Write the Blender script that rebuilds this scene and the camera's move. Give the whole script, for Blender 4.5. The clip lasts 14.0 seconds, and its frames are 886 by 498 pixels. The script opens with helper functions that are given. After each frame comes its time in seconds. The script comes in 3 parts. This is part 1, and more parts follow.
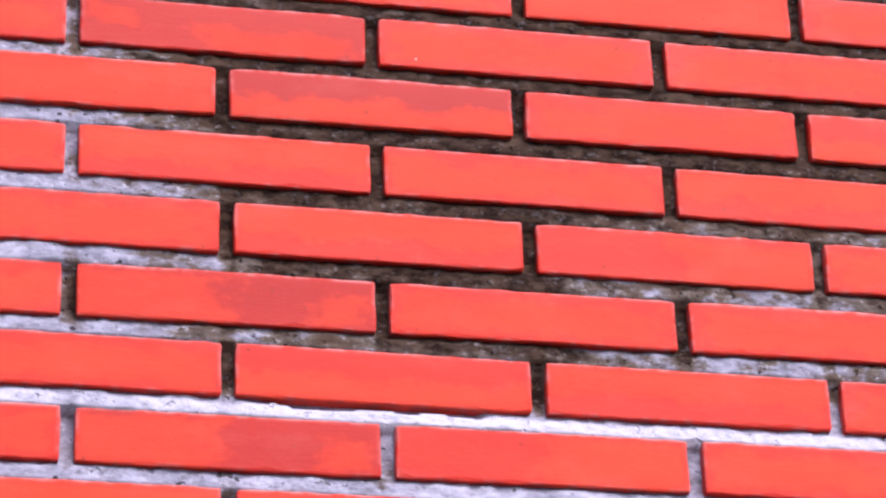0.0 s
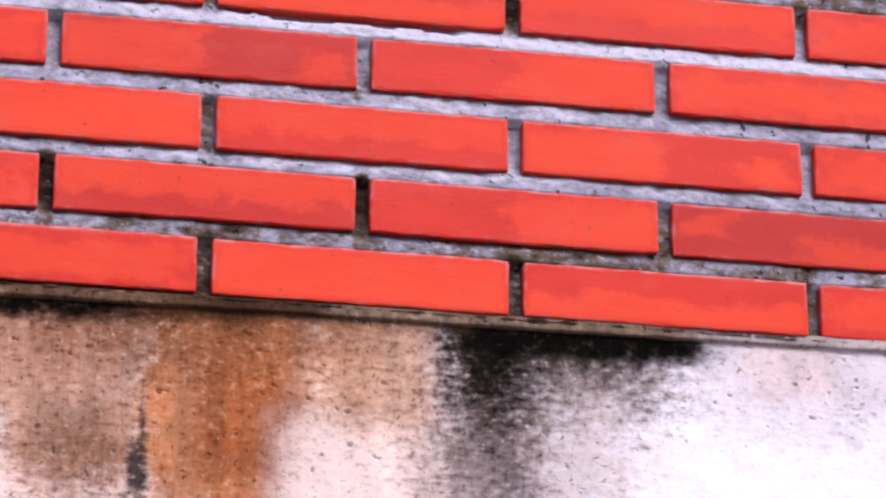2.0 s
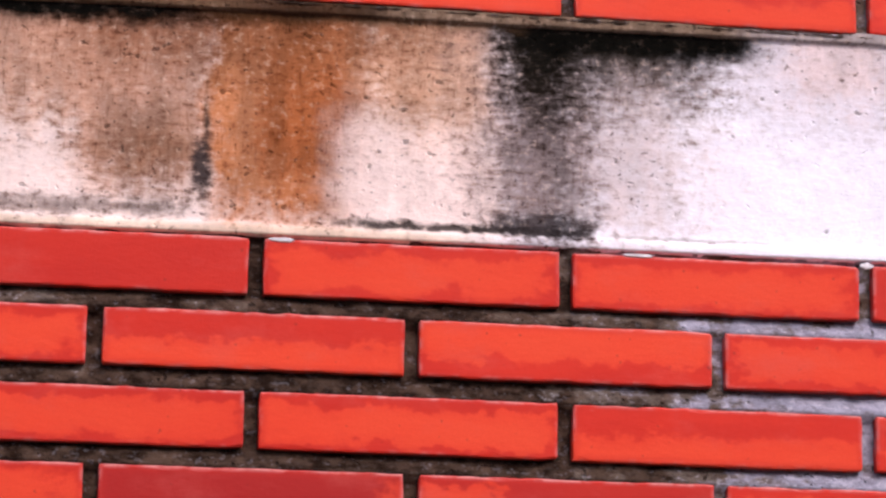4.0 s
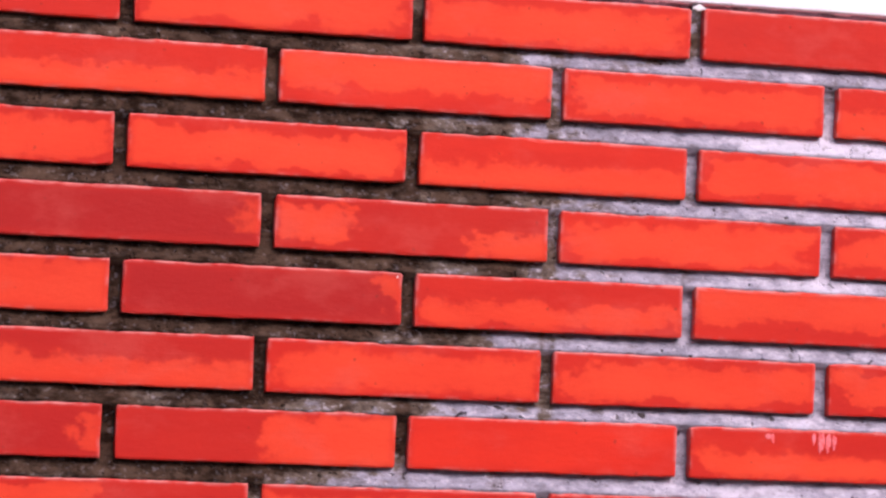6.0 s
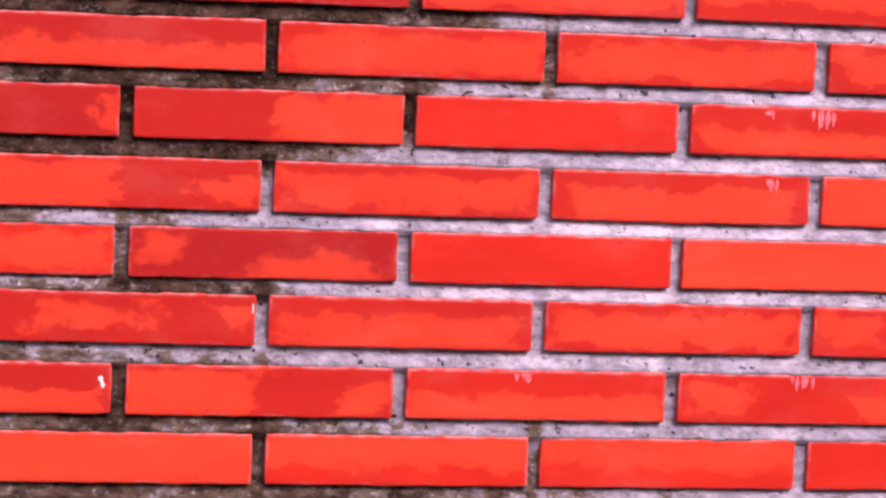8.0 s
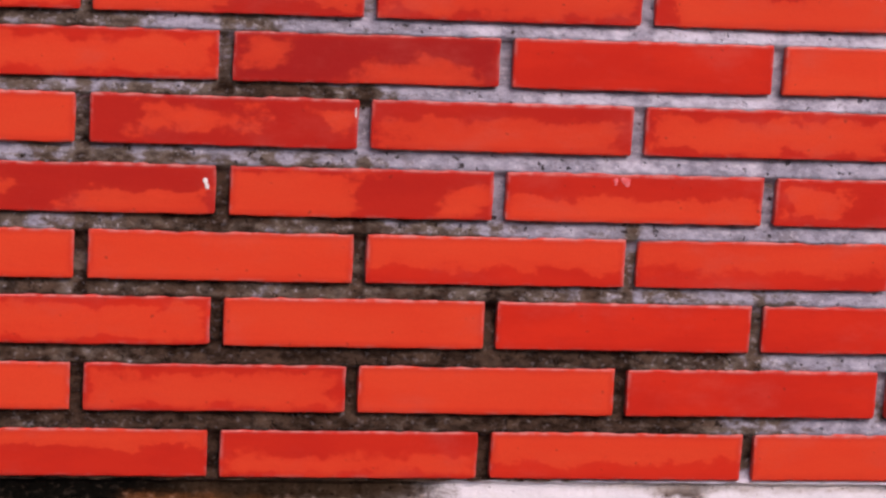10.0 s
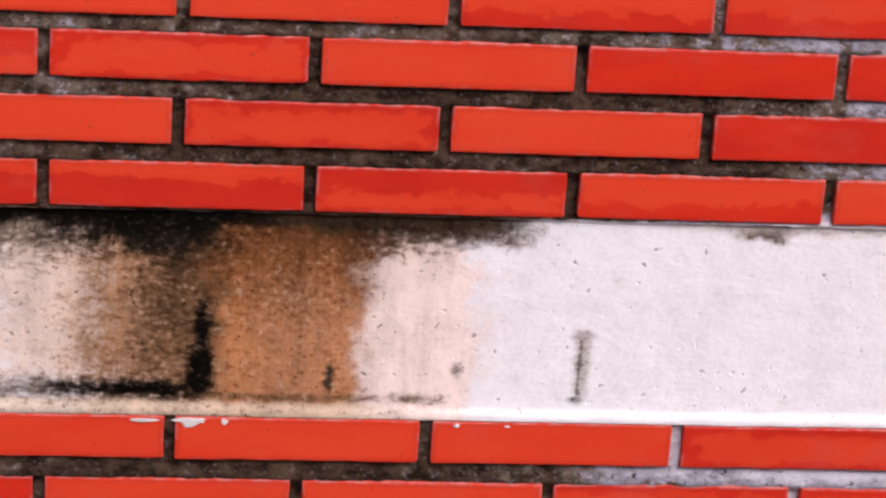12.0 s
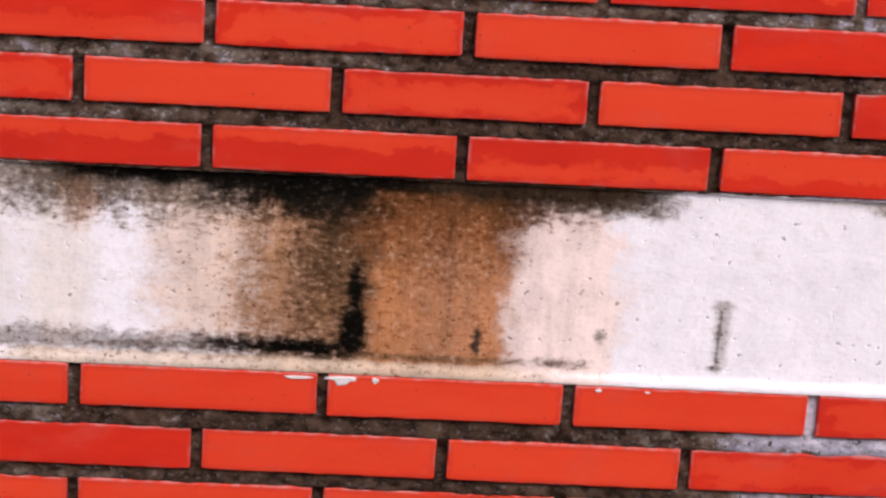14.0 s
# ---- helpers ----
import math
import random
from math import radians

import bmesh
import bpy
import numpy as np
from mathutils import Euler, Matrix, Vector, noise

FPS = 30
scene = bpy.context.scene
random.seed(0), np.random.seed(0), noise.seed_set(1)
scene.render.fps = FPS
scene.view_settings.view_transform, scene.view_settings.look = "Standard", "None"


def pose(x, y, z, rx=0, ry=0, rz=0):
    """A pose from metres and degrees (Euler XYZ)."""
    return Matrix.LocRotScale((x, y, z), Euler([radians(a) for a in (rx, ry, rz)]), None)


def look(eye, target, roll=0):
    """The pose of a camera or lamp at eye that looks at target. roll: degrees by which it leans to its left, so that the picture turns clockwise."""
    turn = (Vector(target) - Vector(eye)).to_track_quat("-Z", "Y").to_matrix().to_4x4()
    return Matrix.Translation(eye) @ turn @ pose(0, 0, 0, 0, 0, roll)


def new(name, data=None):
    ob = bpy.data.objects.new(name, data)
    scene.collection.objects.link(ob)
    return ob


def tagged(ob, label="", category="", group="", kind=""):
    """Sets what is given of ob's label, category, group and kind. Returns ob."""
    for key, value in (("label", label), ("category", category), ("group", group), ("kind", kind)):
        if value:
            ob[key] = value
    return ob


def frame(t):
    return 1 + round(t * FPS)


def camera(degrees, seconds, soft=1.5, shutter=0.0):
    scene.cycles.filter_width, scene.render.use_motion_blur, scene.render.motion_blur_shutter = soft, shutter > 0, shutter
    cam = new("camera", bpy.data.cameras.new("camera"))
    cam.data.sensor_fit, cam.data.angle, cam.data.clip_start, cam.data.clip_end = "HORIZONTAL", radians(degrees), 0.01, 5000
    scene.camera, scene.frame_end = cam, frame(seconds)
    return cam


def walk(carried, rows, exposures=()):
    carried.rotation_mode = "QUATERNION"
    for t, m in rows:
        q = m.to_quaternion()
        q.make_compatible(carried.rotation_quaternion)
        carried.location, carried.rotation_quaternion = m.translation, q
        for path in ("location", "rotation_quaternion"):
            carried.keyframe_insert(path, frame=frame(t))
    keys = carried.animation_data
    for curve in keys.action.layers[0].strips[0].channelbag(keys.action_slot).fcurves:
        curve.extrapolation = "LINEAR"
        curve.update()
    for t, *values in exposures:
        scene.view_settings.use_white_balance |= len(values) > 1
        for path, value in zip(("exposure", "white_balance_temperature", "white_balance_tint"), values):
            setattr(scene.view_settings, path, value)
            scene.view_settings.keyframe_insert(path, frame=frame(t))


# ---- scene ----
# ---------------------------------------------------------------- camera
cam = camera(17.77, 14.0, soft=2.5)
walk(cam, [
    (0, look((-0.2839, -2.0028, -0.4112), (0.1760, 0.0000, 0.6290), -1.988)),
    (0.5, look((-0.2737, -2.0282, -0.4220), (0.1825, 0.0000, 0.5126), -1.142)),
    (1, look((-0.2635, -2.0480, -0.4293), (0.1871, 0.0000, 0.4024), -0.493)),
    (1.5, look((-0.2570, -2.0700, -0.4369), (0.1910, 0.0000, 0.3285), -0.107)),
    (2, look((-0.2669, -2.0789, -0.4446), (0.1914, 0.0000, 0.2942), -0.088)),
    (2.5, look((-0.2655, -2.0907, -0.4565), (0.1869, 0.0000, 0.2766), -0.125)),
    (2.6, look((-0.2630, -2.0951, -0.4571), (0.1855, 0.0000, 0.2582), -0.148)),
    (2.7, look((-0.2603, -2.1001, -0.4574), (0.1825, 0.0000, 0.2332), -0.147)),
    (3, look((-0.2512, -2.1179, -0.4558), (0.1772, 0.0000, 0.1604), -0.029)),
    (3.2, look((-0.2451, -2.1314, -0.4525), (0.1729, 0.0000, 0.1348), 0.066)),
    (3.9, look((-0.1875, -2.1856, -0.4386), (0.1537, 0.0000, 0.0561), 0.624)),
    (4.6, look((-0.1072, -2.2635, -0.4125), (0.1343, 0.0000, -0.0415), 1.477)),
    (5.3, look((-0.1049, -2.3228, -0.3773), (0.1574, 0.0000, -0.1119), 1.992)),
    (5.5, look((-0.1383, -2.3398, -0.3589), (0.1881, 0.0000, -0.1309), 2.055)),
    (6, look((-0.2449, -2.3634, -0.3164), (0.2789, 0.0000, -0.1791), 2.231)),
    (6.5, look((-0.2518, -2.3975, -0.3162), (0.3296, 0.0000, -0.2315), 2.193)),
    (7, look((-0.2241, -2.4302, -0.3164), (0.3207, 0.0000, -0.2864), 2.134)),
    (7.5, look((-0.1681, -2.4629, -0.2689), (0.3016, 0.0000, -0.3536), 2.280)),
    (8, look((-0.1268, -2.4775, -0.1827), (0.2842, 0.0000, -0.4589), 2.443)),
    (8.5, look((-0.1359, -2.4685, -0.1161), (0.2673, 0.0000, -0.5711), 2.643)),
    (8.7, look((-0.1401, -2.4658, -0.0930), (0.2607, 0.0000, -0.6099), 2.755)),
    (9.4, look((-0.1445, -2.4606, -0.0308), (0.2339, 0.0000, -0.6330), 2.982)),
    (10.1, look((-0.1441, -2.4586, 0.0345), (0.1964, 0.0000, -0.6400), 3.230)),
    (10.8, look((-0.1448, -2.4639, 0.0666), (0.1705, 0.0000, -0.6594), 3.551)),
    (11, look((-0.1463, -2.4688, 0.0682), (0.1645, 0.0000, -0.7002), 3.730)),
    (11.5, look((-0.1634, -2.4875, 0.0671), (0.1508, 0.0000, -0.8327), 3.985)),
    (12, look((-0.1729, -2.5123, 0.0647), (0.1298, 0.0000, -0.8956), 3.887)),
    (12.5, look((-0.1774, -2.5399, 0.0623), (0.1075, 0.0000, -0.9527), 3.862)),
    (13, look((-0.1827, -2.5711, 0.0618), (0.0835, 0.0000, -0.9985), 3.803)),
    (13.5, look((-0.1833, -2.5984, 0.0614), (0.0512, 0.0000, -0.9903), 3.932)),
    (14, look((-0.1656, -2.6170, 0.0818), (-0.0125, 0.0000, -0.9346), 3.906)),
], exposures=[
    (0.0, 1.18, 5750, 13), (0.5, 1.03, 5850, 14), (1.0, 0.86, 5900, 14), (2.0, 0.82, 5950, 15), (3.2, 0.68, 6150, 15),
    (5.3, 0.76, 6400, 20), (6.0, 0.92, 6500, 24), (7.0, 1.07, 6900, 36), (7.5, 1.16, 6950, 38), (8.0, 1.04, 6900, 38), (8.5, 0.77, 6800, 36),
    (8.7, 0.68, 6750, 33), (10.8, 0.40, 6800, 14), (11.5, 0.42, 6650, 12), (14.0, 0.50, 6550, 11),
])

# ---------------------------------------------------------------- daylight
world = bpy.data.worlds.new("overcast_sky")
scene.world = world
world.use_nodes = True
sky = world.node_tree.nodes.new("ShaderNodeTexSky")
sky.sky_type, sky.sun_disc = "NISHITA", False
sky.sun_elevation, sky.sun_rotation = radians(45), radians(159)
sky.air_density, sky.dust_density = 1.0, 4.0
ground_light = world.node_tree.nodes["Background"]
ground_light.inputs["Strength"].default_value = 0.10
world.node_tree.links.new(sky.outputs["Color"], ground_light.inputs["Color"])

sun = new("sun", bpy.data.lights.new("sun", "SUN"))
sun.data.energy, sun.data.angle, sun.data.color = 1.5, radians(30), (1.0, 0.95, 0.9)
sun.matrix_world = look((2.2, -5.2, 5.6), (0.2, 0, 0))


# ---------------------------------------------------------------- material tools
class Nodes:
    """Short hands for one node tree."""

    def __init__(self, name, roughness=0.8, specular=0.3):
        self.mat = bpy.data.materials.new(name)
        self.mat.use_nodes = True
        self.tree = self.mat.node_tree
        self.bsdf = self.tree.nodes["Principled BSDF"]
        self.bsdf.inputs["Roughness"].default_value = roughness
        self.bsdf.inputs["Specular IOR Level"].default_value = specular

    def put(self, socket, value):
        if isinstance(value, bpy.types.NodeSocket):
            self.tree.links.new(value, socket)
        else:
            socket.default_value = value

    def node(self, kind):
        return self.tree.nodes.new("ShaderNode" + kind)

    def m(self, op, a, b=0.0, c=0.0):
        n = self.node("Math")
        n.operation = op
        for s, v in zip(n.inputs, (a, b, c)):
            self.put(s, v)
        return n.outputs[0]

    def v(self, op, a, b):
        n = self.node("VectorMath")
        n.operation = op
        self.put(n.inputs[0], a)
        self.put(n.inputs[1], b)
        return n.outputs[0]

    def step(self, value, lo, hi, to0=0.0, to1=1.0):
        n = self.node("MapRange")
        n.interpolation_type = "SMOOTHSTEP"
        for s, x in zip(n.inputs, (value, lo, hi, to0, to1)):
            self.put(s, x)
        return n.outputs[0]

    def noise(self, vec, scale, detail=3.0, rough=0.55):
        n = self.node("TexNoise")
        self.put(n.inputs["Vector"], vec)
        n.inputs["Scale"].default_value = scale
        n.inputs["Detail"].default_value = detail
        n.inputs["Roughness"].default_value = rough
        return n.outputs[0]

    def mix(self, fac, a, b, blend="MIX"):
        n = self.node("Mix")
        n.data_type, n.blend_type = "RGBA", blend
        self.put(n.inputs[0], fac)
        self.put(n.inputs[6], a if isinstance(a, bpy.types.NodeSocket) else (*a, 1))
        self.put(n.inputs[7], b if isinstance(b, bpy.types.NodeSocket) else (*b, 1))
        return n.outputs[2]

    def xyz(self, vec):
        n = self.node("SeparateXYZ")
        self.put(n.inputs[0], vec)
        return n.outputs

    def bump(self, height, distance, strength=1.0):
        n = self.node("Bump")
        n.inputs["Distance"].default_value = distance
        n.inputs["Strength"].default_value = strength
        self.put(n.inputs["Height"], height)
        self.put(self.bsdf.inputs["Normal"], n.outputs[0])

    def place(self):
        return self.node("NewGeometry").outputs["Position"]

    def local(self):
        return self.node("TexCoord").outputs["Object"]

    def colour(self, value):
        self.put(self.bsdf.inputs["Base Color"], value)


BRICK_L, BRICK_H, BRICK_D = 0.2382, 0.0460, 0.075


def brick_material():
    """Fired clay, orange red. Object colour: darkness, patch contrast, edge softness; two flamed patches as shares of the face."""
    n = Nodes("fired_clay", 0.5, 0.18)
    info = n.node("ObjectInfo")
    tone = n.node("SeparateColor")
    n.put(tone.inputs[0], info.outputs["Color"])
    dark, contrast, soft = tone.outputs[:3]
    p = n.local()
    shift = n.node("CombineXYZ")
    n.put(shift.inputs[0], n.m("MULTIPLY", info.outputs["Random"], 37.0))
    n.put(shift.inputs[2], n.m("MULTIPLY", info.outputs["Random"], 91.0))
    q = n.v("ADD", p, shift.outputs[0])
    x, _, z = n.xyz(p)
    ax, az = n.m("ABSOLUTE", x), n.m("ABSOLUTE", z)
    blotch = n.noise(n.v("MULTIPLY", q, (26.0, 26.0, 40.0)), 1.0, 3.0, 0.5)
    ragged = n.noise(n.v("MULTIPLY", q, (85.0, 85.0, 110.0)), 1.0, 4.0, 0.6)
    fine = n.noise(n.v("MULTIPLY", q, (120.0, 120.0, 260.0)), 1.0, 3.0)
    bend = n.m("ADD", n.m("MULTIPLY", n.m("SUBTRACT", blotch, 0.5), 0.038), n.m("MULTIPLY", n.m("SUBTRACT", ragged, 0.5), 0.016))

    def flame(across, upward):
        """How far inside a flamed patch a point lies, in metres."""
        reach = []
        for name, at, size, slack in ((across, x, BRICK_L, 0.38), (upward, z, BRICK_H, 1.0)):
            a = n.node("Attribute")
            a.attribute_type, a.attribute_name = "OBJECT", name
            lo, hi, _ = n.xyz(a.outputs["Vector"])
            share = n.m("ADD", n.m("DIVIDE", at, size), 0.5)
            reach.append(n.m("MULTIPLY", n.m("MINIMUM", n.m("SUBTRACT", share, lo), n.m("SUBTRACT", hi, share)), size * slack))
        return n.m("MINIMUM", *reach)

    inside = n.m("ADD", n.m("MAXIMUM", flame("flame_across", "flame_up"), flame("second_flame_across", "second_flame_up")), bend)
    blur = n.m("ADD", 0.0012, n.m("MULTIPLY", soft, 0.010))
    patch = n.m("ADD", n.step(inside, n.m("MULTIPLY", blur, -1.0), blur, 0.0, 0.68), n.step(inside, -0.006, 0.012, 0.0, 0.32))
    cloud = n.noise(n.v("MULTIPLY", q, (9.0, 9.0, 30.0)), 1.0, 4.0)
    body = n.mix(n.step(cloud, 0.35, 0.68), (0.69, 0.030, 0.011), (0.60, 0.021, 0.009))
    body = n.mix(dark, body, (0.32, 0.011, 0.012))
    light = n.mix(n.step(cloud, 0.3, 0.7), (0.78, 0.068, 0.024), (0.76, 0.054, 0.018))
    light = n.mix(n.m("MULTIPLY", dark, 0.22), light, (0.42, 0.018, 0.014))
    col = n.mix(n.m("MULTIPLY", patch, contrast), body, light)
    # a deeper, softly burnt margin
    margin = n.m("MINIMUM", n.m("SUBTRACT", BRICK_L / 2, ax), n.m("SUBTRACT", BRICK_H / 2, az))
    margin = n.m("ADD", margin, n.m("MULTIPLY", n.m("SUBTRACT", ragged, 0.5), 0.005))
    col = n.mix(n.step(margin, 0.0085, 0.0015, 0.0, 0.38), col, (0.52, 0.020, 0.012))
    # kiln spots, grain, mortar film on the arris with its top highlight painted
    grain = n.noise(q, 700.0, 3.0)
    col = n.mix(n.step(grain, 0.3, 0.7, 0.0, 0.16), col, (0.42, 0.03, 0.02))
    spot = n.noise(q, 150.0, 2.0, 0.4)
    col = n.mix(n.step(spot, 0.70, 0.76, 0.0, 0.45), col, (0.10, 0.02, 0.015))
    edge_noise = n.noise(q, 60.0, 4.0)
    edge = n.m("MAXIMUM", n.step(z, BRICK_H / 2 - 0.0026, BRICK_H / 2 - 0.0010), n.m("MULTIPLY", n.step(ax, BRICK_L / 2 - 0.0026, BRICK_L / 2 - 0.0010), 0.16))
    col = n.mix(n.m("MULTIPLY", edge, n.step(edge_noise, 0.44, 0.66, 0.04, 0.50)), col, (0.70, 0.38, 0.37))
    # paler pink rim along the arrises, stronger towards the top
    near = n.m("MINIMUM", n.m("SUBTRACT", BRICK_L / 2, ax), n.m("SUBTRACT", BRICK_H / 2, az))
    pink_rim = n.m("MULTIPLY", n.step(near, 0.0045, 0.0004), n.step(n.m("ADD", edge_noise, n.m("MULTIPLY", z, 3.0)), 0.42, 0.66, 0.0, 0.62))
    col = n.mix(pink_rim, col, (0.60, 0.17, 0.165))
    veil = n.noise(n.v("MULTIPLY", q, (11.0, 11.0, 20.0)), 1.0, 5.0, 0.65)
    col = n.mix(n.step(veil, 0.50, 0.72, 0.0, 0.22), col, (0.64, 0.12, 0.10))
    # shading painted along the lower arris, broken by noise
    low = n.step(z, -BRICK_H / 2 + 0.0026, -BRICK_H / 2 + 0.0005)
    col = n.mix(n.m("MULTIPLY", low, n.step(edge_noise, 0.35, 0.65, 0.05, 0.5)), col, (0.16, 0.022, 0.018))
    smear = n.noise(n.v("MULTIPLY", q, (30.0, 30.0, 75.0)), 1.0, 6.0, 0.7)
    col = n.mix(n.step(smear, 0.67, 0.80, 0.0, 0.35), col, (0.66, 0.30, 0.27))
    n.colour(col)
    n.put(n.bsdf.inputs["Roughness"], n.m("ADD", n.m("MULTIPLY", patch, 0.12), n.step(grain, 0.2, 0.8, 0.40, 0.54)))
    n.bump(n.m("ADD", n.m("MULTIPLY", grain, 0.4), n.m("ADD", blotch, n.m("MULTIPLY", fine, 0.5))), 0.0007, 0.6)
    return n.mat


def far_brick_material():
    """The same clay for the courses beyond, varied brick by brick."""
    n = Nodes("fired_clay_beyond", 0.48, 0.15)
    p = n.place()
    lot = n.node("NewGeometry").outputs["Random Per Island"]
    cloud = n.noise(n.v("MULTIPLY", p, (10.0, 10.0, 26.0)), 1.0, 4.0)
    grain = n.noise(p, 600.0, 3.0)
    col = n.mix(n.step(lot, 0.1, 0.95), (0.74, 0.062, 0.024), (0.50, 0.026, 0.013))
    col = n.mix(n.step(cloud, 0.45, 0.62, 0.0, 0.5), col, (0.60, 0.032, 0.013))
    n.colour(n.mix(n.step(grain, 0.3, 0.7, 0.0, 0.16), col, (0.42, 0.03, 0.02)))
    n.bump(grain, 0.0005, 0.5)
    return n.mat


def mortar_material():
    """Weathered cement: clean pale stretches, and stretches dark with algae and soot."""
    n = Nodes("weathered_mortar", 0.95, 0.04)
    p = n.place()
    x, _, z = n.xyz(p)
    total = 0.56

    def stretch(cx, cz, rx, rz, amount):
        dx = n.m("DIVIDE", n.m("SUBTRACT", x, cx), rx)
        dz = n.m("DIVIDE", n.m("SUBTRACT", z, cz), rz)
        far = n.m("ADD", n.m("MULTIPLY", dx, dx), n.m("MULTIPLY", dz, dz))
        return n.m("MULTIPLY", n.m("POWER", 2.718, n.m("MULTIPLY", far, -1.0)), amount)

    for s in (
        stretch(0.25, 0.43, 0.55, 0.10, 0.42), stretch(-0.20, 0.66, 0.14, 0.22, 0.35), stretch(0.45, 0.80, 0.40, 0.11, -0.55),
        stretch(0.15, 0.74, 0.16, 0.10, -0.35), stretch(0.02, -0.16, 0.28, 0.20, -0.58), stretch(0.65, -0.20, 0.25, 0.35, 0.45),
        stretch(0.32, -0.48, 0.32, 0.15, 0.48), stretch(0.10, -0.79, 0.45, 0.13, -0.36), stretch(0.62, -0.75, 0.14, 0.15, 0.30),
        stretch(0.08, 0.236, 0.32, 0.012, -0.75), stretch(-0.12, -0.864, 0.30, 0.012, -0.80), stretch(0.55, -0.866, 0.25, 0.010, 0.80), stretch(-0.05, -1.17, 0.36, 0.14, -0.42), stretch(0.52, -1.16, 0.20, 0.15, 0.35),
        stretch(0.32, 0.478, 0.45, 0.010, 0.50), stretch(0.03, -0.375, 0.13, 0.012, -0.50), stretch(0.08, -0.50, 0.12, 0.012, -0.45), stretch(0.05, -0.60, 0.20, 0.03, -0.30), stretch(0.69, -0.07, 0.20, 0.025, 0.40), stretch(0.12, 0.360, 0.40, 0.009, 0.30),
        stretch(0.12, 0.786, 0.15, 0.012, -0.40), stretch(0.17, 0.605, 0.14, 0.010, -0.30), stretch(0.18, 0.541, 0.14, 0.010, -0.35),
        stretch(0.05, -0.127, 0.15, 0.010, -0.35), stretch(0.05, -0.189, 0.15, 0.010, -0.30), stretch(0.15, 0.478, 0.10, 0.010, 0.25),
        stretch(0.375, -1.099, 0.010, 0.026, 1.0), stretch(0.50, -1.160, 0.010, 0.026, 0.6), stretch(0.45, -1.130, 0.20, 0.008, 0.35),
    ):
        total = n.m("ADD", total, s)
    # upright joints hold more dirt, some of them far more
    off = n.m("PINGPONG", x, 0.0625)
    total = n.m("ADD", total, n.step(off, 0.009, 0.004, 0.0, -0.10))
    for cx, cz in ((0.0, 0.758), (0.125, 0.813), (0.25, 0.762), (0.125, 0.693), (0.0, 0.637), (-0.12, 0.569), (0.125, 0.569), (0.25, 0.629),
                   (0.0, 0.510), (0.25, 0.507), (0.375, 0.564), (0.0, 0.385), (-0.122, 0.333), (0.125, 0.336),
                   (0.0, -0.103), (0.25, -0.100), (0.125, -0.160), (0.0, -0.220), (0.0, -0.343), (0.25, -0.345)):
        total = n.m("ADD", total, stretch(cx, cz, 0.009, 0.024, -0.42))
    big = n.noise(n.v("MULTIPLY", p, (14.0, 14.0, 22.0)), 1.0, 4.0, 0.6)
    mid = n.noise(n.v("MULTIPLY", p, (60.0, 60.0, 110.0)), 1.0, 5.0, 0.65)
    fine = n.noise(p, 420.0, 4.0, 0.7)
    total = n.m("ADD", total, n.m("MULTIPLY", n.m("SUBTRACT", big, 0.5), 1.15))
    total = n.m("ADD", total, n.m("MULTIPLY", n.m("SUBTRACT", mid, 0.5), 0.75))
    clean = n.step(total, 0.26, 0.80)
    grit = n.noise(n.v("MULTIPLY", p, (170.0, 170.0, 215.0)), 1.0, 4.0, 0.6)
    lump = n.noise(n.v("MULTIPLY", p, (62.0, 62.0, 120.0)), 1.0, 5.0, 0.6)
    soil = n.mix(n.step(lump, 0.36, 0.66), (0.013, 0.0065, 0.0045), (0.056, 0.033, 0.024))
    bare = n.mix(n.step(lump, 0.34, 0.66), (0.205, 0.190, 0.248), (0.345, 0.322, 0.415))
    loam = n.mix(n.step(lump, 0.34, 0.66), (0.076, 0.054, 0.045), (0.140, 0.108, 0.094))
    col = n.mix(n.step(clean, 0.50, 1.0), n.mix(n.step(clean, 0.0, 0.50), soil, loam), bare)
    rusty = n.noise(n.v("MULTIPLY", p, (26.0, 26.0, 40.0)), 1.0, 5.0, 0.65)
    col = n.mix(n.m("MULTIPLY", n.step(rusty, 0.50, 0.63, 0.0, 0.60), n.step(total, 0.95, 0.55, 0.10, 1.0)), col, (0.095, 0.058, 0.042))
    hole = n.noise(p, 120.0, 2.0, 0.5)
    col = n.mix(n.step(hole, 0.66, 0.72, 0.0, 0.85), col, (0.022, 0.013, 0.010))
    col = n.mix(n.step(total, 0.85, 1.25, 0.0, 0.80), col, (0.58, 0.54, 0.66))
    col = n.mix(n.step(grit, 0.56, 0.70, 0.0, 0.42), col, (0.06, 0.045, 0.042))
    col = n.mix(n.m("MULTIPLY", n.step(clean, 0.0, 0.7, 0.22, 0.9), n.step(grit, 0.44, 0.30, 0.0, 0.50)), col, (0.58, 0.54, 0.63))
    col = n.mix(n.step(fine, 0.58, 0.74, 0.0, 0.20), col, (0.05, 0.04, 0.034))
    n.colour(col)
    n.bump(n.m("ADD", n.m("MULTIPLY", lump, 1.2), n.m("ADD", n.m("MULTIPLY", grit, 0.6), n.m("ADD", n.m("MULTIPLY", fine, 0.2), n.step(hole, 0.64, 0.74, 0.0, -1.2)))), 0.0017, 0.9)
    return n.mat


